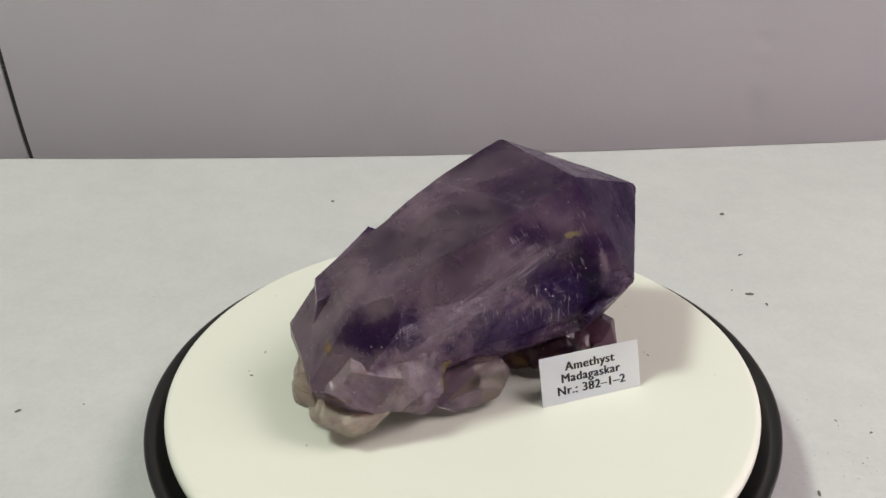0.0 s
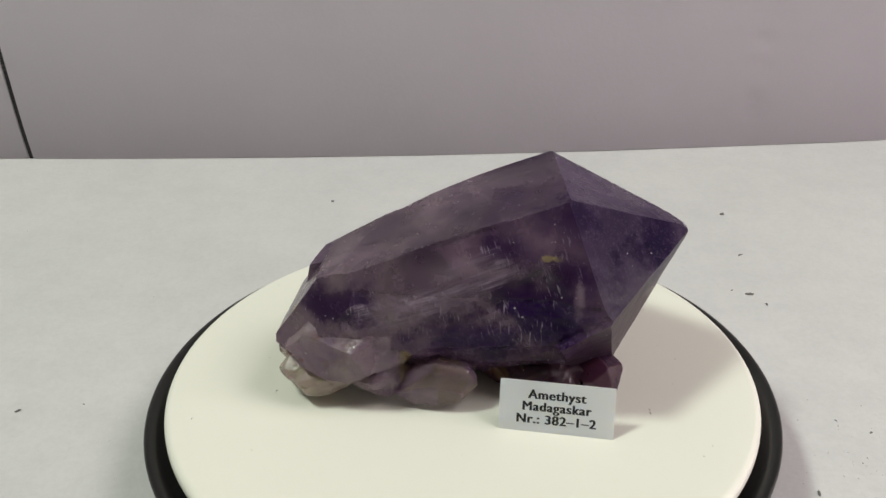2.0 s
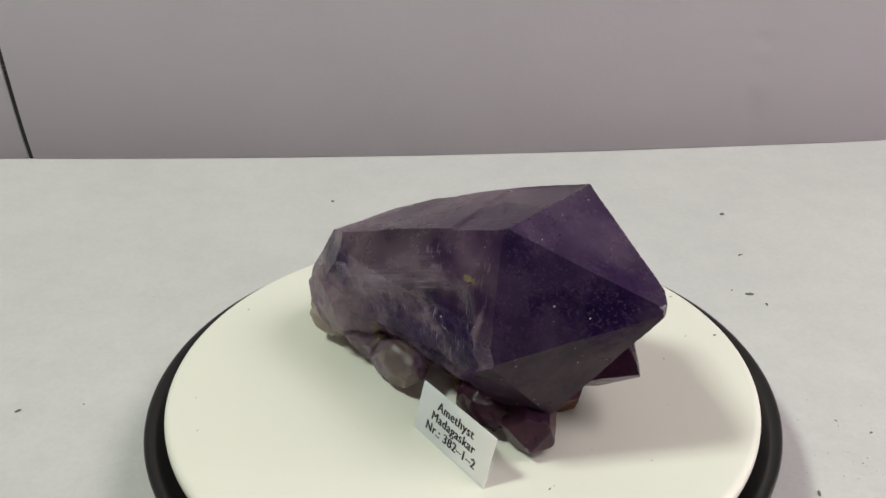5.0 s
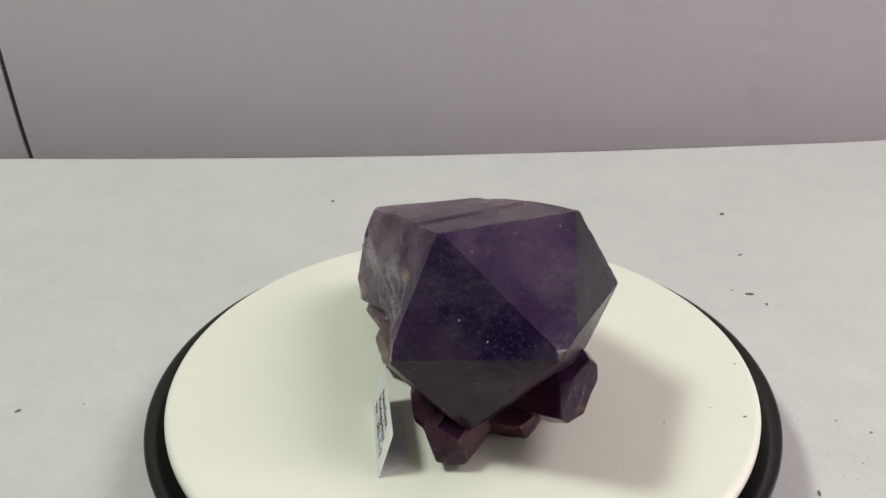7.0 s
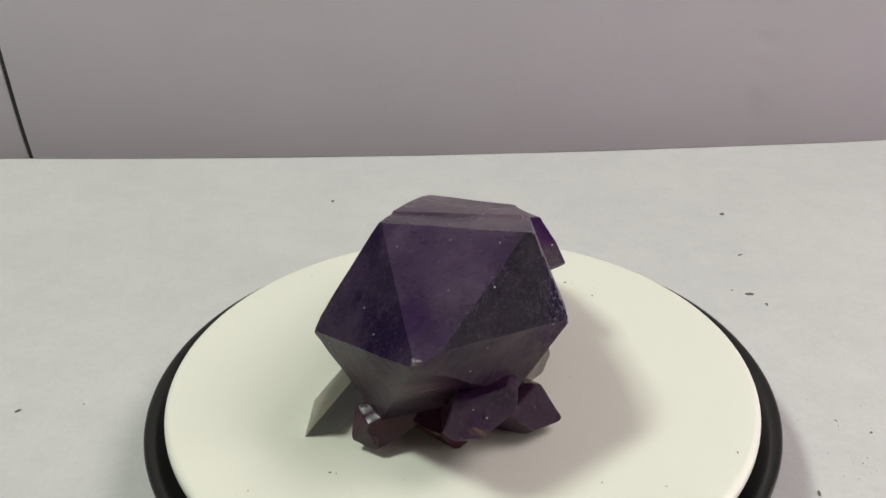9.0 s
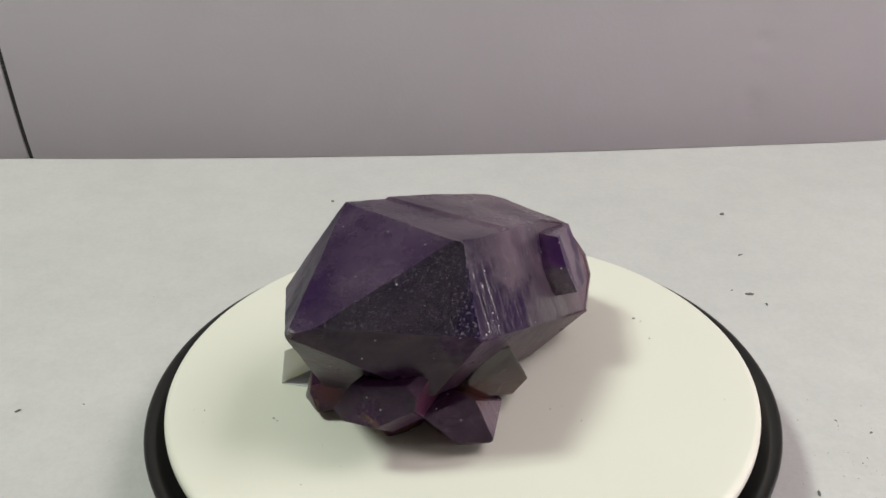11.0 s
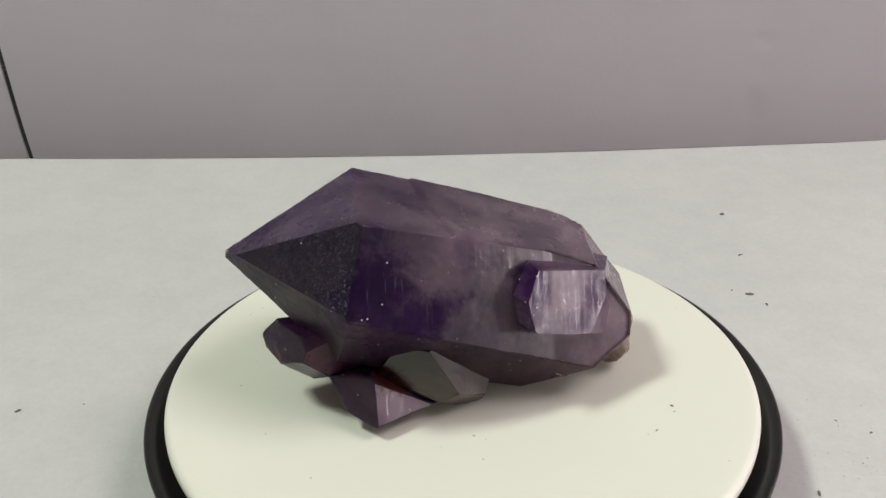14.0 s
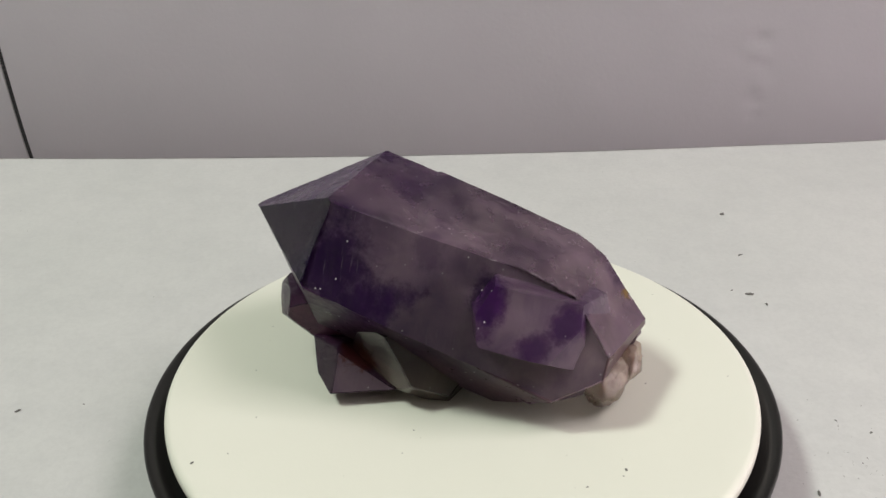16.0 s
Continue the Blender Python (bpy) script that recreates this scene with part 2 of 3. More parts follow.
    clouds = maths(n, l, "MULTIPLY", maths(n, l, "MULTIPLY", maths(n, l, "SUBTRACT", 1.0, veils), open_area), clear)
    l.new(clouds, p.inputs["Transmission Weight"])
    p.inputs["Subsurface Weight"].default_value = sss
    p.inputs["Subsurface Radius"].default_value = (1.0, 0.75, 1.1)
    p.inputs["Subsurface Scale"].default_value = 0.002
    wear = noise_tex(n, l, v, 180, 5, 0.6)
    r = n.new("ShaderNodeMapRange")
    r.inputs["To Min"].default_value, r.inputs["To Max"].default_value = rough * 0.6, rough * 1.5
    l.new(wear, r.inputs["Value"])
    gloss_map = r.outputs["Result"]
    if relief == "striated":
        # polished lines between matt ones
        dull = ramp(n, l, maths(n, l, "ADD", maths(n, l, "MULTIPLY", noise_tex(n, l, coords(n, l, (22, 1500, 22)), 1.0, 4, 0.6), 0.6), maths(n, l, "MULTIPLY", noise_tex(n, l, v, 520, 4, 0.7), 0.4)), [(0.44, (0, 0, 0)), (0.52, (0.45, 0.45, 0.45))])
        polish = maths(n, l, "MULTIPLY", skin, maths(n, l, "SUBTRACT", 1.0, maths(n, l, "MULTIPLY", dull, 2.1)))
    if relief == "striated":
        # the lined growth surface is a clear skin over the smooth stone
        p.inputs["Roughness"].default_value, p.inputs["Specular IOR Level"].default_value = 0.5, 0.03
        p.inputs["Coat IOR"].default_value = 1.5
        l.new(polish, p.inputs["Coat Weight"])
        l.new(gloss_map, p.inputs["Coat Roughness"])
    else:
        l.new(gloss_map, p.inputs["Roughness"])
    if relief == "striated":
        # growth lines across the length of the crystal
        lines = coords(n, l, (9, 1300, 9))
        h = maths(n, l, "ADD", noise_tex(n, l, lines, 1.0, 3, 0.6), maths(n, l, "MULTIPLY", noise_tex(n, l, coords(n, l, (16, 2300, 16)), 1.0, 3), 0.35))
        h = maths(n, l, "ADD", h, maths(n, l, "MULTIPLY", noise_tex(n, l, v, 900, 3, 0.6), 0.5))
        lined = bumped(n, l, p, h, 1.0, 0.00018)
        l.new(lined.outputs["Normal"], p.inputs["Coat Normal"])
        bumped(n, l, p, noise_tex(n, l, v, 160, 5, 0.6), 0.4, 0.0002)
    elif relief == "etched":
        h = maths(n, l, "ADD", noise_tex(n, l, v, 520, 2, 0.5), maths(n, l, "MULTIPLY", noise_tex(n, l, v, 1300, 3, 0.7), 0.7))
        bumped(n, l, p, h, 1.0, 0.0015)
    elif relief == "frosted":
        bumped(n, l, p, noise_tex(n, l, v, 700, 4, 0.7), 0.6, 0.0002)
    elif relief == "broken":
        h = maths(n, l, "ADD", noise_tex(n, l, coords(n, l, (1, 0.6, 1)), 240, 6, 0.7, 0.8), maths(n, l, "MULTIPLY", noise_tex(n, l, v, 900, 3), 0.3))
        bumped(n, l, p, h, 1.0, 0.00045)
    else:
        bumped(n, l, p, noise_tex(n, l, v, 160, 5, 0.6), 0.5, 0.0002)
    return m


DEEP, SMOKY, PALE = (0.019, 0.005, 0.035), (0.074, 0.032, 0.088), (0.325, 0.235, 0.275)
FACE = amethyst("amethyst_face", DEEP, SMOKY, PALE, 0.24, gloss=0.10, ior=1.45, flank=0.9, blot=0.45)
# a paler base colour carries the lamp sheen on the upper front slope
UPPER_SHEEN = amethyst("amethyst_upper_sheen", (0.024, 0.007, 0.044), (0.110, 0.066, 0.140), (0.26, 0.19, 0.25), 0.26, zoned=0.85, gloss=0.14, ior=1.45, blot=0.4)
STRIATED = amethyst("amethyst_striated", DEEP, SMOKY, (0.27, 0.19, 0.225), 0.17, "striated", 0.02, needles=0.10)
ETCHED = amethyst("amethyst_etched", (0.008, 0.002, 0.024), (0.018, 0.006, 0.030), (0.030, 0.013, 0.040), 0.16, "etched", -0.2, gloss=0.30, painted_sparkle=0.28, ior=1.4)
FROSTED = amethyst("amethyst_frosted", (0.010, 0.003, 0.026), (0.064, 0.030, 0.094), (0.14, 0.09, 0.135), 0.34, "frosted", -0.1, gloss=0.08, painted_sparkle=0.10, ior=1.42)
BROKEN = amethyst("amethyst_broken", (0.018, 0.004, 0.046), (0.120, 0.055, 0.128), PALE, 0.26, "broken", 0.0, 0.0, 0.3, 1.0, 0.5, 0.14, 0.9, ior=1.45, flank=1.0)
VIOLET = amethyst("clear_violet_quartz", (0.040, 0.008, 0.062), (0.16, 0.085, 0.145), (0.29, 0.20, 0.27), 0.14, "smooth", 0.0, gloss=0.3)
LINED = amethyst("lined_violet_quartz", (0.040, 0.008, 0.062), (0.16, 0.085, 0.145), (0.29, 0.20, 0.27), 0.15, "striated", 0.0, skin=0.45)
LILAC = amethyst("lilac_quartz", (0.10, 0.030, 0.17), (0.28, 0.165, 0.27), (0.50, 0.39, 0.40), 0.22, "broken", 0.0, 0.06, blot=0.8, gloss=0.26)
# darker base colour for the point's downward faces, back end and the root lump
DARK_STONE = amethyst("dark_amethyst", (0.030, 0.006, 0.044), (0.046, 0.020, 0.048), (0.17, 0.100, 0.105), 0.30, "smooth", -0.05, 0.0, gloss=0.14, ior=1.35, clear=0.6)
GREY = amethyst("grey_quartz", (0.075, 0.055, 0.060), (0.130, 0.096, 0.082), (0.22, 0.165, 0.130), 0.16, "smooth", 0.0, 0.02, 0.15, gloss=0.3, blot=0.5, clear=0.9)
GREY_LINED = amethyst("grey_lined_quartz", (0.075, 0.055, 0.060), (0.130, 0.096, 0.082), (0.22, 0.165, 0.130), 0.14, "striated", 0.0, 0.0, 0.15, blot=0.5, clear=0.9)
ROSE = amethyst("rusty_amethyst", (0.050, 0.006, 0.046), (0.096, 0.022, 0.056), (0.15, 0.055, 0.080), 0.30, "frosted", -0.1, 0.04, gloss=0.22, ior=1.42)
ROSE_ETCHED = amethyst("etched_rose_amethyst", (0.032, 0.005, 0.050), (0.050, 0.015, 0.052), (0.075, 0.034, 0.066), 0.2, "etched", -0.1, 0.02, gloss=0.22, painted_sparkle=0.12, ior=1.4)
RUSTY = amethyst("red_brown_quartz", (0.050, 0.008, 0.022), (0.085, 0.022, 0.026), (0.13, 0.050, 0.040), 0.34, "broken", -0.1, 0.3, gloss=0.15, ior=1.4, clear=0.4)
WINE = amethyst("dark_violet_quartz", (0.030, 0.005, 0.046), (0.066, 0.020, 0.060), (0.11, 0.050, 0.085), 0.18, "smooth", -0.1, 0.03, gloss=0.26, ior=1.45, clear=0.7)
BEIGE = amethyst("clouded_beige_quartz", (0.28, 0.18, 0.19), (0.38, 0.275, 0.235), (0.54, 0.42, 0.34), 0.16, "broken", 0.0, 0.10, 0.4, 0.5, 0.85, blot=0.35)
MILKY = amethyst("milky_quartz", (0.40, 0.27, 0.30), (0.56, 0.44, 0.37), (0.78, 0.66, 0.54), 0.16, "broken", 0.1, 0.16, 0.5, 0.25, 0.75, blot=0.25)


# ---- mesh helpers ----
def part(name, bm, mats, parent=None, label="", smooth=False):
    me = bpy.data.meshes.new(name)
    bmesh.ops.recalc_face_normals(bm, faces=bm.faces)
    if smooth:
        for f in bm.faces:
            f.smooth = True
    bm.to_mesh(me)
    bm.free()
    for m in mats if isinstance(mats, (list, tuple)) else [mats]:
        me.materials.append(m)
    ob = new(name, me)
    ob.parent = parent
    if label:
        tagged(ob, label)
    return ob


def empty(name, m=None):
    ob = new(name)
    ob.empty_display_size = 0.01
    if m:
        ob.matrix_world = m
    return ob


def box(size, at=(0, 0, 0), bevel=0.0, bm=None):
    bm = bm or bmesh.new()
    g = bmesh.ops.create_cube(bm, size=1, matrix=Matrix.Translation(at) @ Matrix.Diagonal((*size, 1)))
    if bevel:
        edges = list({e for v in g["verts"] for e in v.link_edges})
        bmesh.ops.bevel(bm, geom=edges, offset=bevel, segments=2, affect="EDGES", profile=0.6)
    return bm


def lathe(profile, steps=160):
    """A turned form: (radius, height) pairs swept round the z axis, closed at the axis."""
    bm = bmesh.new()
    rings = []
    for r, z in profile:
        if r == 0:
            rings.append([bm.verts.new((0, 0, z))])
        else:
            rings.append([bm.verts.new((r * math.cos(2 * math.pi * k / steps), r * math.sin(2 * math.pi * k / steps), z)) for k in range(steps)])
    for a, b in zip(rings, rings[1:]):
        for k in range(steps):
            q = [a[k % len(a)], a[(k + 1) % len(a)], b[(k + 1) % len(b)], b[k % len(b)]]
            q = list(dict.fromkeys(q))
            if len(q) > 2:
                bm.faces.new(q)
    return bm


def cut_block(cuts, centre=(0, 0, 0), half=150.0):
    """A block cut by planes (normal, distance in mm, material slot): only what lies behind every plane is kept."""
    bm = bmesh.new()
    bmesh.ops.create_cube(bm, size=2 * half)
    for v in bm.verts:
        v.co += Vector(centre)
    for normal, dist, slot in cuts:
        no = Vector(normal).normalized()
        g = bmesh.ops.bisect_plane(bm, geom=[*bm.verts, *bm.edges, *bm.faces], dist=1e-4, plane_co=no * dist, plane_no=no, clear_outer=True)
        rim = [e for e in g["geom_cut"] if isinstance(e, bmesh.types.BMEdge)]
        if len(rim) > 2:
            fill = bmesh.ops.contextual_create(bm, geom=rim)
            for f in fill["faces"]:
                f.material_index = slot
    bmesh.ops.remove_doubles(bm, verts=bm.verts, dist=0.02)
    bmesh.ops.dissolve_degenerate(bm, edges=bm.edges, dist=0.02)
    return bm


def weathered(bm, bevel, step, rough_slots=(), rough=0.0, waver=0.12, seed=0, shape=None, grain=0.25, soft=(), crisp=True):
    """Worn edges, fine triangles and natural unevenness (mm); sharp borders between the faces are kept. Ends in metres."""
    def melts(e):
        slots = {f.material_index for f in e.link_faces}
        return bool(soft) and slots <= set(soft) and soft[-1] in slots

    if bevel:
        keen = [e for e in bm.edges if not melts(e)]
        bmesh.ops.bevel(bm, geom=keen, offset=bevel, segments=1, affect="EDGES", profile=0.5, clamp_overlap=True)
    border = bm.edges.layers.int.new("border")
    for e in bm.edges:
        e[border] = 1
    bmesh.ops.triangulate(bm, faces=bm.faces)
    for _ in range(7):
        long = [e for e in bm.edges if e.calc_length() > step]
        if not long:
            break
        bmesh.ops.subdivide_edges(bm, edges=long, cuts=1, use_grid_fill=False)
        bmesh.ops.triangulate(bm, faces=[f for f in bm.faces if len(f.verts) > 3])
    bm.normal_update()
    off = Vector((seed * 37.1, seed * 11.7, seed * 5.3))
    moves = {}
    for v in bm.verts:
        d = noise.noise_vector(v.co * 0.09 + off) * waver + noise.noise_vector(v.co * 0.55 + off) * 0.10
        slots = [f.material_index for f in v.link_faces]
        if rough and all(s in rough_slots for s in slots):
            co = v.co + off
            k = noise.turbulence(co * grain, 4, False, noise_basis="PERLIN_ORIGINAL", amplitude_scale=0.6, frequency_scale=2.1)
            d += v.normal * rough * (k - 0.7)
        if shape:
            d += shape(v.co, slots)
        moves[v] = d
    for v, d in moves.items():
        v.co += d
    for f in bm.faces:
        f.smooth = True
    for e in bm.edges:
        if melts(e):
            continue
        if (e[border] and crisp) or (len(e.link_faces) == 2 and e.calc_face_angle(0) > radians(38)):
            e.smooth = False
    for v in bm.verts:
        v.co *= MM
    return bm


# ---- the backdrop and the table ----
def wall_line(x):
    """The foot of the backboard, which bows a little."""
    return 0.2795 + 0.12 * (x + 0.11) ** 2


def buckle(z):
    """How far the sheet leans back at height z: it sweeps back above. The slight lean-out at its foot is added to shade
    it there.
    """
    u = max(0.0, min(z - TABLE_Z, 0.16))
    return -0.02 * u - 0.11 * u * math.exp(-u / 0.05) + 3.6 * u * u + 1.132 * max(0.0, z - TABLE_Z - 0.16)


def joint_x(z):
    """The joint between the two boards, which leans."""
    u = max(0.0, min(z - TABLE_Z, 0.2))
    return -0.28130 + -0.0326 * u + -1.9124 * u * u


def board(name, x0, x1, cols, dents=()):
    """An upright sheet of board with thickness, bowed along wall_line, dented where the paper is bruised."""
    bm = bmesh.new()
    rows, top = 110, 0.30
    grid = []
    for j in range(rows + 1):
        z = TABLE_Z + 0.0005 + (top - TABLE_Z) * (j / rows) ** 1.25
        row = []
        for i in range(cols + 1):
            a, b = (joint_x(z) + 0.0016 if x0 is None else x0), (joint_x(z) - 0.0016 if x1 is None else x1)
            x = a + (b - a) * i / cols
            y = wall_line(x) + buckle(z) + 0.0005 * noise.noise(Vector((x * 18, z * 18, 0)))
            for dx, dz, rx, rz, deep in dents:
                y += deep * math.exp(-((x - dx) / rx) ** 2 - ((z - dz) / rz) ** 2)
            row.append(bm.verts.new((x, y, z)))
        grid.append(row)
    for a, b in zip(grid, grid[1:]):
        for i in range(cols):
            bm.faces.new((a[i], a[i + 1], b[i + 1], b[i]))
    bmesh.ops.solidify(bm, geom=bm.faces[:], thickness=0.004)
    for e in bm.edges:
        e.smooth = len(e.link_faces) == 2 and e.calc_face_angle(0) < radians(35)
    return part(name, bm, WALL, smooth=True)


BRUISES = [(0.193, 0.0373, 0.0065, 0.0035, 0.0024), (0.192, 0.0295, 0.0050, 0.0035, -0.0016), (0.194, 0.0218, 0.0050, 0.0030, 0.0012), (0.194, 0.0100, 0.0055, 0.0045, -0.0014), (0.191, -0.0004, 0.0050, 0.0035, 0.0012), (0.191, -0.0094, 0.0040, 0.0030, 0.0012)]
w = board("wall_back", None, 0.75, 260, BRUISES)
tagged(w, "grey-white paper backboard with small dents, darker at its foot", "wall", kind="structure")
w = board("wall_back_left", -1.0, None, 200)
tagged(w, "grey-white paper backboard beside a dark open joint", "wall", kind="structure")
bm = bmesh.new()
for k in range(100):
    z0, z1 = (TABLE_Z + 0.30 * q / 100 for q in (k, k + 1))
    zm = (z0 + z1) / 2
    box((0.0031, 0.003, z1 - z0), (joint_x(zm), wall_line(joint_x(zm)) + buckle(zm) + 0.0026, zm), bm=bm)
tagged(part("wall_joint", bm, SEAM), "thin black upright joint between two backboards", "joint", kind="structure")

bm = box((2.2, 1.3, 0.03), (0, 0.05, TABLE_Z - 0.015), 0.002)
tagged(part("tabletop", bm, TABLE), "off-white work table with faint stains and grit", "table", kind="structure")

# the room round the table, out of view
for nm, size, at, mat in (("floor", (4.4, 4.4, 0.1), (0, -0.6, -0.82), WOOD), ("ceiling", (4.4, 4.4, 0.1), (0, -0.6, 1.83), ROOM),
                          ("wall_north", (4.4, 0.1, 2.6), (0, 1.65, 0.5), ROOM), ("wall_south", (4.4, 0.1, 2.6), (0, -2.85, 0.5), ROOM),
                          ("wall_east", (0.1, 4.6, 2.6), (2.25, -0.6, 0.5), ROOM), ("wall_west", (0.1, 4.6, 2.6), (-2.25, -0.6, 0.5), ROOM)):
    tagged(part(nm, box(size, at), mat), "plain room surface round the table", nm.split("_")[0], kind="structure")


# ---- the turntable ----
turntable = tagged(empty("turntable", pose(0, 0, TABLE_Z)), "round electric display turntable with cream plate and black base", "turntable")
bm = lathe([(0, 0.002), (0.094, 0.002), (0.0970, 0.003), (0.1005, 0.008), (0.1035, 0.014), (0.1060, 0.0195), (0.1071, 0.0225), (0.1072, 0.0236), (0.1066, 0.0243),
            (0.1052, 0.0244), (0.1030, 0.0232), (0.1015, 0.0218), (0.0965, 0.0215), (0, 0.0215)])
part("base", bm, BLACK, turntable, "glossy black plastic base ring", smooth=True)
for k in range(4):
    a = math.pi / 4 + k * math.pi / 2
    foot = lathe([(0, 0), (0.007, 0), (0.0075, 0.0008), (0.0075, 0.0022), (0, 0.0022)], 24)
    bmesh.ops.translate(foot, verts=foot.verts, vec=(0.085 * math.cos(a), 0.085 * math.sin(a), 0))
    part("foot", foot, BLACK, turntable)
edge = [(0.0975 + 0.0026 * math.sin(radians(q)), 0.0274 + 0.0026 * math.cos(radians(q))) for q in range(0, 91, 10)]
bm = lathe([(0, 0.030), (0.05, 0.030), (0.09, 0.030)] + edge + [(0.1001, 0.0262), (0.0993, 0.0252), (0.097, 0.0248), (0.05, 0.0248), (0.05, 0.0215), (0, 0.0215)])
plate = part("plate", bm, DISC, turntable, "cream-white matt plastic plate", smooth=True)


# ---- the specimen ----
specimen = tagged(empty("amethyst_specimen"), "purple amethyst crystal point on pale quartz, lying on the plate", "crystal")

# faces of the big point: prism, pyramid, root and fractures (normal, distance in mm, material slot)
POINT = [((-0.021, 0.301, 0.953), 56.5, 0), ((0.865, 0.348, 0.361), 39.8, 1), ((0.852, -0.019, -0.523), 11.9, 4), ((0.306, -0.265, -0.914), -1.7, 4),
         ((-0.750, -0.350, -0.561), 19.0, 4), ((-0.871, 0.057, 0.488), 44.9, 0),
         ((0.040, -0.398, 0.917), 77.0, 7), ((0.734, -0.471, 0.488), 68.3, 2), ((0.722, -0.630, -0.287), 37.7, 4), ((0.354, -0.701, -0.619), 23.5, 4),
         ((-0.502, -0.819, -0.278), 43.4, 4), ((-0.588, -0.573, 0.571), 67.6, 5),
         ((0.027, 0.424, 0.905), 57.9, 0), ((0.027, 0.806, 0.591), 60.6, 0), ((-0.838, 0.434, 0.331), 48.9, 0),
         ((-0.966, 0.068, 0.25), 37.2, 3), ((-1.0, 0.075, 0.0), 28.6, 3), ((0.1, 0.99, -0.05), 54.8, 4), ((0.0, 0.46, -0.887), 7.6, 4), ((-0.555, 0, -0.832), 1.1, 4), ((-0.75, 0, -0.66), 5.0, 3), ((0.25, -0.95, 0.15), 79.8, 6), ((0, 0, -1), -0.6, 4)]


def eased(a, b, x):
    u = max(0.0, min(1.0, (x - a) / (b - a)))
    return u * u * (3 - 2 * u)


def hollow(co, slots):
    """The bow of the striated face, and the conchoidal hollow broken out of the flank under a slanting rib."""
    if 1 in slots:
        return Vector((0.865, 0.348, 0.361)) * (1.2 - 3.6 * (max(-32.0, min(32.0, co.y + 3.0)) / 35.0) ** 2)
    if set(slots) == {0} and co.z > 50 and co.y > -32 and abs(co.z - (56.5 - 0.301 * co.y + 0.021 * co.x) / 0.953) < 0.4:
        # a thin second growth layer on the upper face, ending in a slanting step
        edge_line = co.y + 9.5 - 0.34 * co.x + 1.2 * noise.noise(Vector((co.x * 0.15, co.y * 0.15, 3.0)))
        return Vector((0, 0.25, 0.95)) * 0.75 * eased(-0.6, 0.6, edge_line) * (1 - eased(4.0, 24.0, co.y))
    if not set(slots) <= {0, 3} or co.x > -17.0 or co.y > 40:
        return Vector((0, 0, 0))
    rib = min(55.0, 45.2 + 0.385 * (3.0 - co.y)) + 0.8 * noise.noise(co * 0.22)
    under = eased(0.0, 11.0, rib - co.z)
    lip = eased(0.0, 9.0, co.y + 33.5 + 0.42 * (52.7 - co.z) + 1.0 * noise.noise(co * 0.3 + Vector((9, 4, 2))))
    rear, foot = 1 - eased(-14.0, 24.0, co.y), eased(16.0, 24.0, co.z)
    deep = (3.6 * rear + 1.2 * (1 - eased(22.0, 36.0, co.y))) * under * lip * foot
    # shell-like ripples that follow the rib
    deep += 0.45 * under * lip * foot * noise.noise(Vector((co.x * 0.1, (-0.94 * co.y + 0.34 * co.z) * 0.06, (0.34 * co.y + 0.94 * co.z) * 0.55)))
    return Vector((0.94, 0.0, -0.2)) * deep


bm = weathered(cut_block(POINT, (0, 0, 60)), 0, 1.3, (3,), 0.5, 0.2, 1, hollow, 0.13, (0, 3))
part("main_point", bm, [FACE, STRIATED, ETCHED, BROKEN, DARK_STONE, FROSTED, GREY, UPPER_SHEEN], specimen, "large six-sided smoky purple point with sharp faces")

# a smaller crystal grown parallel on the flank
FLANK = [((0.745, 0.535, 0.40), 48.6, 1), ((-0.021, 0.301, 0.953), 53.3, 0), ((0.45, -0.10, -0.89), -17.0, 0), ((0.55, -0.83, 0.0), 0.2, 0), ((0.35, -0.66, 0.66), 25.5, 0),
         ((0.52, -0.66, -0.54), -15.5, 0), ((0.25, 0.95, 0.2), 54.3, 0), ((0.62, 0.75, 0.1), 47.6, 0), ((-1, 0, 0), 2.0, 0), ((0, 0, -1), -20.0, 0)]
bm = weathered(cut_block(FLANK, (0, 0, 60)), 0, 2.0, (), 0, 0.3, 2)
part("flank_crystal", bm, [VIOLET, LINED], specimen, "short violet crystal with bright growth lines")


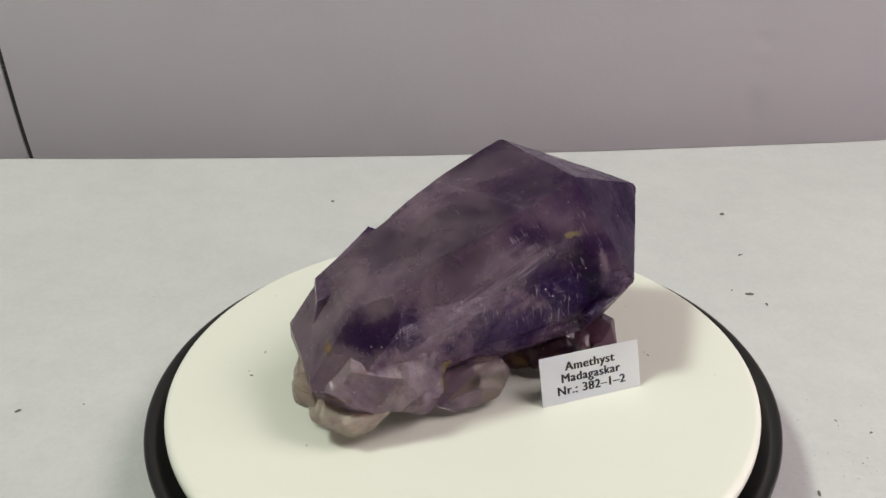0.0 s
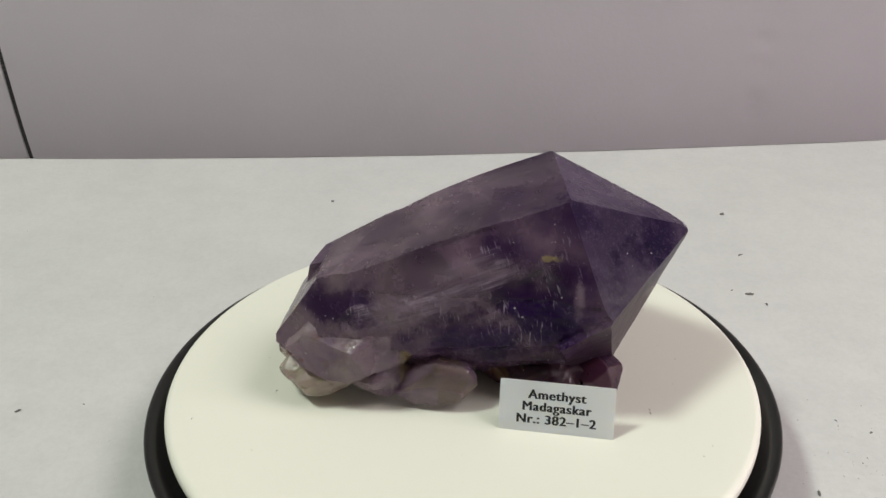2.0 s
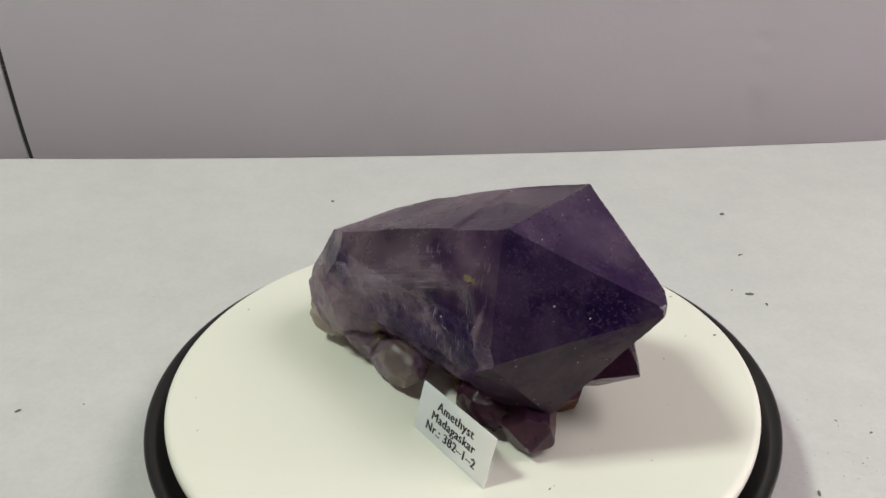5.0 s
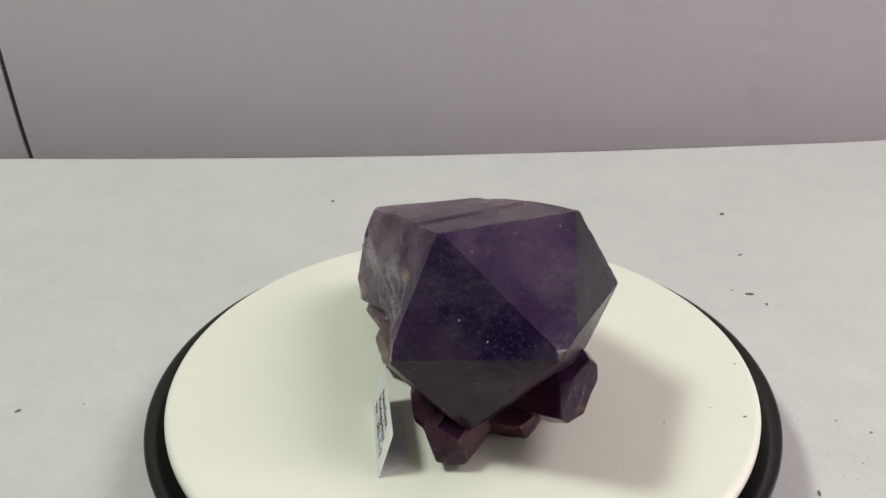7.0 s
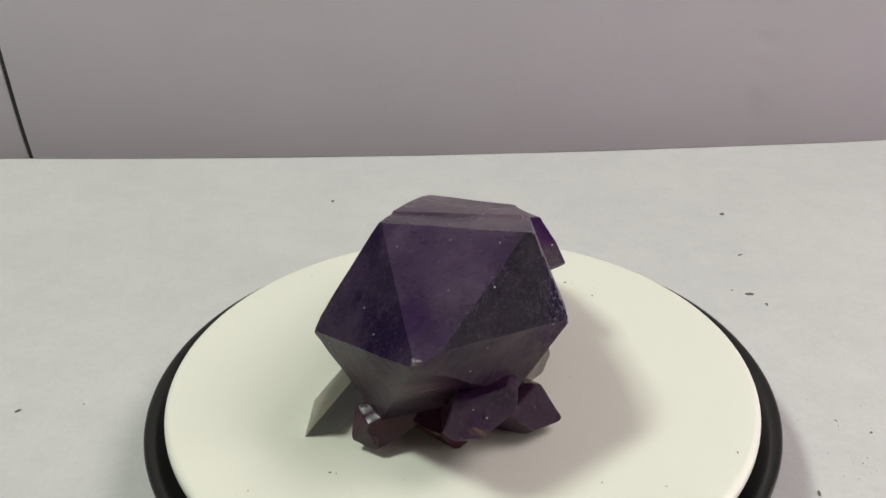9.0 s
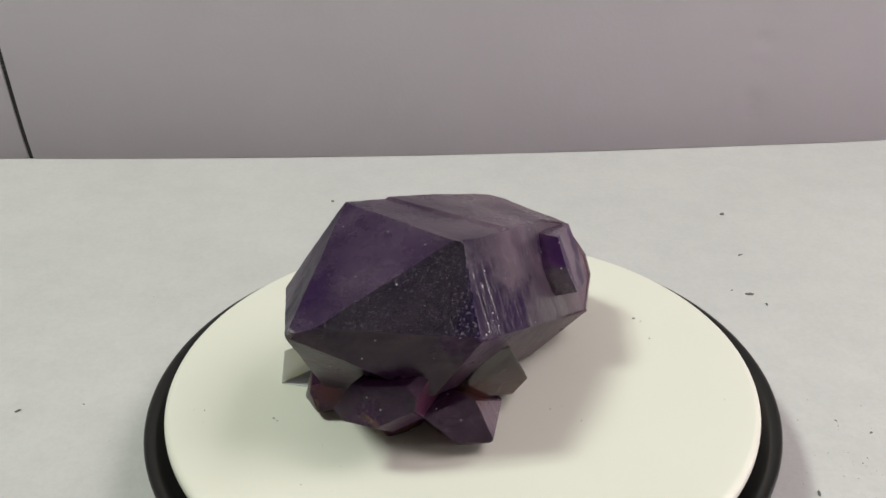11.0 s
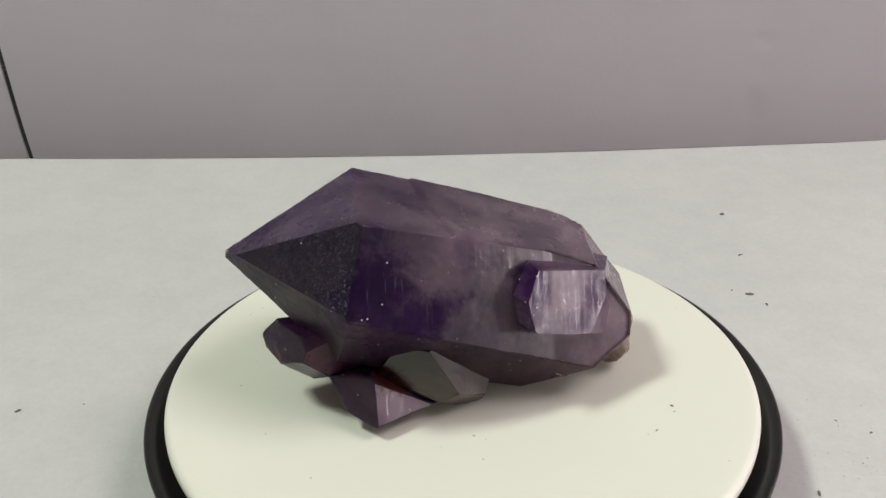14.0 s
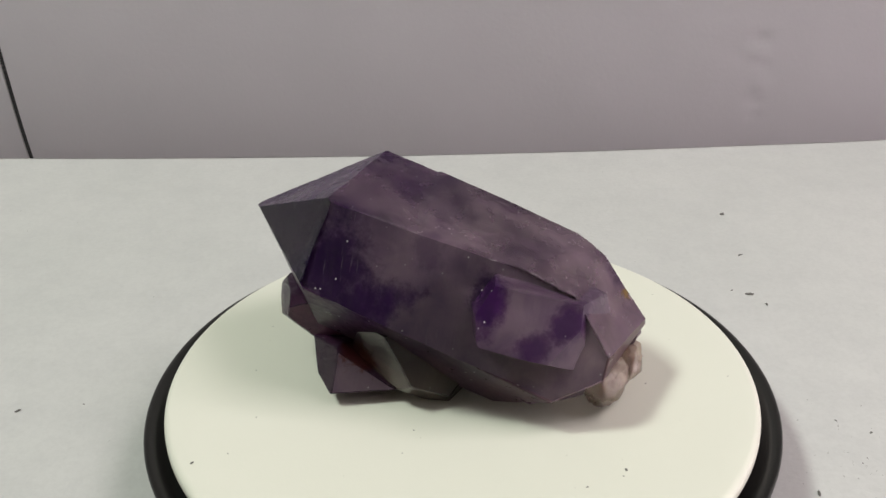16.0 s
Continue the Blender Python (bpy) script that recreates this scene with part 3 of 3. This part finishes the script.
def small_crystal(label, root, tip, radius, mats, roll=0.0, flat=0.8, blunt=0.45, seed=0, rough=0.0):
    """A stubby six-sided crystal from root to tip (mm), its point slightly lopsided."""
    rnd = random.Random(seed)
    root, tip = Vector(root), Vector(tip)
    axis = tip - root
    length = axis.length
    turn = axis.to_track_quat("Z", "Y").to_matrix().to_4x4()
    cuts = []
    for k in range(6):
        a = radians(60 * k + roll)
        side = Vector((math.cos(a) * flat, math.sin(a), 0)).normalized()
        w = radius * (flat if k % 3 == 0 else 1.0) * rnd.uniform(0.88, 1.05)
        cuts.append((side, w, 1 if k % 2 else 0))
        lean = Vector((side.x, side.y, blunt * rnd.uniform(0.9, 1.2))).normalized()
        cuts.append((lean, lean.z * (length + rnd.uniform(-1.2, 0.3)), 0))
    cuts += [((0, 0, 1), length - 0.6, 0), ((0, 0, -1), 4.0, 0)]
    bm = cut_block(cuts, (0, 0, 0), 80)
    bmesh.ops.transform(bm, verts=bm.verts, matrix=Matrix.Translation(root) @ turn)
    g = bmesh.ops.bisect_plane(bm, geom=[*bm.verts, *bm.edges, *bm.faces], dist=1e-4, plane_co=(0, 0, 0.3), plane_no=(0, 0, -1), clear_outer=True)
    rim = [e for e in g["geom_cut"] if isinstance(e, bmesh.types.BMEdge)]
    if len(rim) > 2:
        bmesh.ops.contextual_create(bm, geom=rim)
    bm = weathered(bm, 0.3, 1.6, (0, 1), rough, 0.4, seed)
    return part("small_crystal", bm, mats, specimen, label)


def faceted_crystal(label, cuts, centre, mats, seed, rough=0.0):
    """A crystal given by its own faces (normal, distance in mm, material slot)."""
    bm = weathered(cut_block(cuts, centre, 60), 0.3, 1.4, range(len(mats)), rough, 0.3, seed)
    return part("small_crystal", bm, mats, specimen, label)


small_crystal("short rose-purple crystal stained with rust", (-1, -34, 14), (-21.5, -51.0, 4.6), 8.0, [ROSE, WINE], 10, 0.95, 1.2, 11)
faceted_crystal("stubby dark violet crystal with an etched end",
                [((0.62, -0.74, 0.25), 61.0, 0), ((-0.45, -0.85, 0.2), 55.0, 1), ((0.25, -0.60, -0.75), 26.5, 1), ((-0.70, -0.25, -0.65), 2.0, 2), ((0.93, 0.30, -0.15), 8.5, 2),
                 ((0.05, -0.10, 0.99), 37.0, 1), ((0.30, -0.75, 0.60), 66.0, 0), ((-0.90, -0.10, 0.35), 4.5, 2), ((0.75, 0.0, 0.65), 40.0, 1), ((0.55, 0.1, -0.83), -3.0, 2), ((0, 1, 0), -30.0, 1), ((-0.5, -0.5, -0.7), 10.2, 1), ((0.75, -0.3, -0.6), 22.3, 1), ((0, 0, -1), -8.0, 1)], (15, -45, 20), [ROSE_ETCHED, WINE, ROSE], 12)
faceted_crystal("dark violet crystal with bright lined flank",
                [((0.79, -0.46, 0.39), 46.0, 0), ((0.745, 0.49, 0.45), 18.4, 1), ((-0.10, -0.15, 0.98), 19.5, 2), ((0.0, 0.55, 0.83), -1.0, 2), ((-0.05, -0.80, -0.60), 23.5, 2),
                 ((0.50, 0.30, -0.80), 7.0, 2), ((-1, 0, 0), -4.0, 2), ((0, 0, -1), -0.3, 2), ((0, 1, 0), -8.0, 2), ((0.5, -0.5, -0.7), 30.0, 2), ((-0.6, -0.8, 0.1), 22.0, 2)], (25, -28, 8), [ROSE_ETCHED, STRIATED, WINE], 13)
faceted_crystal("clear greyish crystal tucked under the point",
                [((0.49, 0.76, 0.43), 18.6, 1), ((0.75, 0.25, -0.60), 16.5, 0), ((0.96, -0.20, -0.10), 29.9, 0), ((0.30, -0.85, 0.40), 38.1, 0), ((0.10, 0.10, 0.99), 29.2, 0), ((0.50, -0.35, -0.80), 11.8, 0),
                 ((0.10, 0.90, -0.40), 7.0, 0), ((-1, 0, 0), -8.0, 0), ((0, 0, -1), -0.4, 0), ((0.80, -0.50, 0.30), 45.0, 0)], (22, -8, 14), [GREY, GREY_LINED], 14)
small_crystal("small rusty crystal beside the card", (-6, -28, 14), (-24, -31, 10), 6.0, [ROSE, WINE], 25, 0.9, 1.0, 16)


def chunk(label, centre, half, mats, seed, count=44, rough=0.9):
    """A broken lump of massive quartz: an egg shape chipped flat by many random breaks."""
    rnd = random.Random(seed)
    c, h = Vector(centre), Vector(half)
    cuts = []
    for _ in range(count):
        d = Vector((rnd.gauss(0, 1), rnd.gauss(0, 1), rnd.gauss(0, 1))).normalized()
        reach = math.sqrt(sum((d[i] * h[i]) ** 2 for i in range(3))) * rnd.uniform(0.84, 1.0)
        cuts.append((d, d.dot(c) + reach, rnd.choice(range(len(mats)))))
    cuts.append(((0, 0, -1), -0.2, 0))
    bm = weathered(cut_block(cuts, c, 90), 0.8, 1.6, range(len(mats)), rough, 0.6, seed, None, 0.22, (), mats[0] in (DARK_STONE, RUSTY, LILAC))
    return part("quartz_lump", bm, mats, specimen, label)


def knob(label, centre, half, mat, seed):
    """A rounded, cracked lump of pale quartz: an uneven egg split by creases."""
    bm = bmesh.new()
    bmesh.ops.create_icosphere(bm, subdivisions=5, radius=1.0)
    off = Vector((seed * 3.7, seed * 9.1, seed * 5.9))
    c, h = Vector(centre), Vector(half)
    rnd = random.Random(seed)
    breaks = [(Vector((rnd.gauss(0, 1), rnd.gauss(0, 1), rnd.gauss(0, 1))).normalized(), rnd.uniform(0.74, 0.95)) for _ in range(34)]
    for v in bm.verts:
        d = v.co.normalized()
        p = Vector((d.x * h.x, d.y * h.y, d.z * h.z))
        q = p * 0.12 + off
        crease = 1 - min(1.0, 14.0 * abs(noise.noise(q * 1.5)))
        k = min([1.06] + [far / d.dot(side) for side, far in breaks if d.dot(side) > 0.3])
        k += 0.10 * noise.noise(q) + 0.035 * noise.noise(q * 3.1) + 0.008 * noise.noise(q * 9) - 0.09 * crease ** 2
        v.co = c + p * k
        v.co.z = max(v.co.z, 0.2)
    for v in bm.verts:
        v.co *= MM
    for e in bm.edges:
        e.smooth = e.calc_face_angle(0) < radians(13)
    return part("quartz_lump", bm, [mat], specimen, label, smooth=True)


knob("pale milky quartz with rust in its cracks", (-14, 47, 10), (12.5, 13, 9), MILKY, 21)
chunk("broken lilac quartz", (-18.6, 36, 20.0), (11.2, 22, 14.5), [LILAC], 22, 30, 0.5)
knob("pale quartz at the broken root", (0, 51, 12.0), (11.5, 9.5, 10.0), BEIGE, 23)
chunk("smoky root of the crystal", (5, 28, 14), (13.5, 20, 13.5), [DARK_STONE, FACE], 24, 26, 0.4)
chunk("rust-brown quartz beneath the point", (4, -21, 9.5), (20, 28, 10.5), [RUSTY, ROSE], 25, 26, 0.5)
knob("rounded pale quartz knob", (-20.5, 43.5, 9.5), (7.5, 11, 6.5), MILKY, 26)
knob("rounded lilac quartz knob", (-21, 26, 11), (7.0, 12, 8), LILAC, 27)
chunk("pale lilac wedge of quartz at the foot", (-22.4, 4.5, 10.8), (6.2, 11.5, 7.6), [LILAC, BEIGE], 29, 24, 0.5)
knob("dark wine-brown quartz behind the card", (-17, -30, 8.5), (7.5, 15, 8), ROSE, 31)
knob("pale quartz chip at the root", (-7, 57, 13), (7.5, 4.5, 6), BEIGE, 28)


# ---- the card ----
card = tagged(empty("name_card"), "small white printed card leaning before the crystal", "card")
ACROSS = Vector((-4.3, -35.3, 0.0)).normalized()
UP = Vector((4.9, -0.6, 15.9)).normalized()
OUT = ACROSS.cross(UP).normalized()
CARD_POSE = Matrix.Translation(Vector((-33.4, -13.5, 0.05)) * MM) @ Matrix((ACROSS, UP, OUT)).transposed().to_4x4()
WIDE, TALL = 35.5 * MM, 16.4 * MM
panel = part("panel", box((WIDE, TALL, 0.00028), (WIDE / 2, TALL / 2, -0.00014), 0.00004), CARD, card, "white card panel")
slope = math.asin(UP.x)
bm = box((WIDE, 0.0090, 0.00025), (WIDE / 2, 0, 0), 0.00004)
for v in bm.verts:
    # the strip is cut back at its far corners
    if v.co.y > 0:
        v.co.x += 0.004 if v.co.x < WIDE / 2 else -0.0065
bmesh.ops.transform(bm, verts=bm.verts, matrix=Matrix.Translation((0, 0.0003, -0.0002)) @ Matrix.Rotation(-(math.pi / 2) + slope, 4, "X") @ Matrix.Translation((0, 0.0045, 0)))
part("foot_flap", bm, CARD, card, "folded strip on which the card stands")


def line_of_text(text, y, size):
    cu = bpy.data.curves.new("lettering", "FONT")
    cu.body, cu.size, cu.align_x, cu.extrude, cu.space_character = text, size, "CENTER", 0.00001, 1.10
    tmp = new("tmp", cu)
    me = bpy.data.meshes.new_from_object(tmp.evaluated_get(bpy.context.evaluated_depsgraph_get()))
    bpy.data.objects.remove(tmp)
    bm = bmesh.new()
    for k in range(5):
        # printed bold: the same letters laid over one another, a hair apart
        old = set(bm.verts)
        bm.from_mesh(me)
        bmesh.ops.translate(bm, verts=[v for v in bm.verts if v not in old], vec=((k - 2) * 0.00009, (k % 2) * 0.00005, k * 0.000004))
    ob = part("lettering", bm, INK, panel, "printed black words " + text)
    ob.location = (WIDE / 2, y, 0.00003)


line_of_text("Amethyst", 10.8 * MM, 4.15 * MM)
line_of_text("Madagaskar", 6.9 * MM, 4.15 * MM)
line_of_text("Nr.: 382\u20131\u20132", 2.8 * MM, 4.15 * MM)


# ---- dust and grit ----
def grit(bm, x, y, z, size, rnd):
    m = Matrix.Translation((x, y, z + size * 0.12)) @ Matrix.Rotation(rnd.uniform(0, 6.28), 4, "Z") @ Matrix.Diagonal((size * rnd.uniform(0.5, 1.4), size * rnd.uniform(0.3, 0.7), size * 0.28, 1))
    g = bmesh.ops.create_icosphere(bm, subdivisions=1, radius=0.5, matrix=m)
    for v in g["verts"]:
        v.co += Vector((rnd.uniform(-1, 1), rnd.uniform(-1, 1), 0)) * size * 0.1


rnd = random.Random(5)
bm = bmesh.new()
for x, y, s in ((-0.170, 0.015, 1.5), (-0.146, 0.019, 0.9), (-0.073, 0.209, 1.8), (0.145, 0.185, 3.0), (0.141, 0.137, 1.8), (0.134, 0.098, 2.2), (0.139, 0.089, 1.4), (0.127, 0.102, 1.1), (0.118, -0.032, 1.6), (0.138, 0.006, 0.8), (0.148, -0.001, 1.0)):
    grit(bm, x, y, TABLE_Z, 1.5 * s * MM, rnd)
for _ in range(55):
    grit(bm, rnd.gauss(0.135, 0.016), rnd.gauss(-0.018, 0.018), TABLE_Z, rnd.uniform(0.25, 0.7) * MM, rnd)
for _ in range(70):
    grit(bm, rnd.uniform(-0.35, 0.35), rnd.uniform(-0.05, 0.29), TABLE_Z, rnd.uniform(0.2, 0.55) * MM, rnd)
tagged(part("table_grit", bm, DUST), "dark crumbs and dust scattered on the table", "grit", kind="stuff")

bm = bmesh.new()
for x, y, s in ((39, 59, 1.3), (38, 2, 0.8), (49, 4, 0.6), (-24, -62, 0.9), (-22, -62, 0.7), (72, -44, 0.6), (-44, -75, 0.6), (27, 67, 1.3), (-17, 61, 1.0), (92, -24, 1.0), (54, -47, 0.8),
                (7, -75, 0.8), (80, -51, 1.2), (33, -63, 0.8), (-76, 48, 0.6), (-33, 85, 0.7), (30, 67, 0.7)):
    grit(bm, x * MM, y * MM, 0, s * MM, rnd)
for _ in range(45):
    a, r = rnd.uniform(0, 6.283), 0.094 * math.sqrt(rnd.random())
    grit(bm, r * math.cos(a), r * math.sin(a), 0, rnd.uniform(0.15, 0.4) * MM, rnd)
plate_grit = tagged(part("plate_grit", bm, DUST), "tiny crumbs lying on the cream plate", "grit", kind="stuff")

bm = bmesh.new()
for _ in range(60):
    a, r = rnd.uniform(0, 6.283), rnd.uniform(0.1038, 0.1070)
    grit(bm, r * math.cos(a), r * math.sin(a), TABLE_Z + 0.0236, rnd.uniform(0.15, 0.35) * MM, rnd)
tagged(part("rim_dust", bm, LINT), "pale dust on the black rim", "dust", kind="stuff")


# ---- what moves ----
def angle(t):
    """Degrees by which the plate has turned from the moment at 8 s; clockwise from above."""
    return -14.491 * (t - 8)


def motions():
    times = [0.5 * k for k in range(33)]
    walk(plate, [(t, pose(0, 0, 0, 0, 0, angle(t))) for t in times])
    walk(specimen, [(t, pose(0, 0, 0, 0, 0, angle(t))) for t in times])
    walk(plate_grit, [(t, pose(0, 0, 0, 0, 0, angle(t))) for t in times])
    walk(card, [(t, pose(0, 0, 0, 0, 0, angle(t)) @ CARD_POSE) for t in times])


motions()
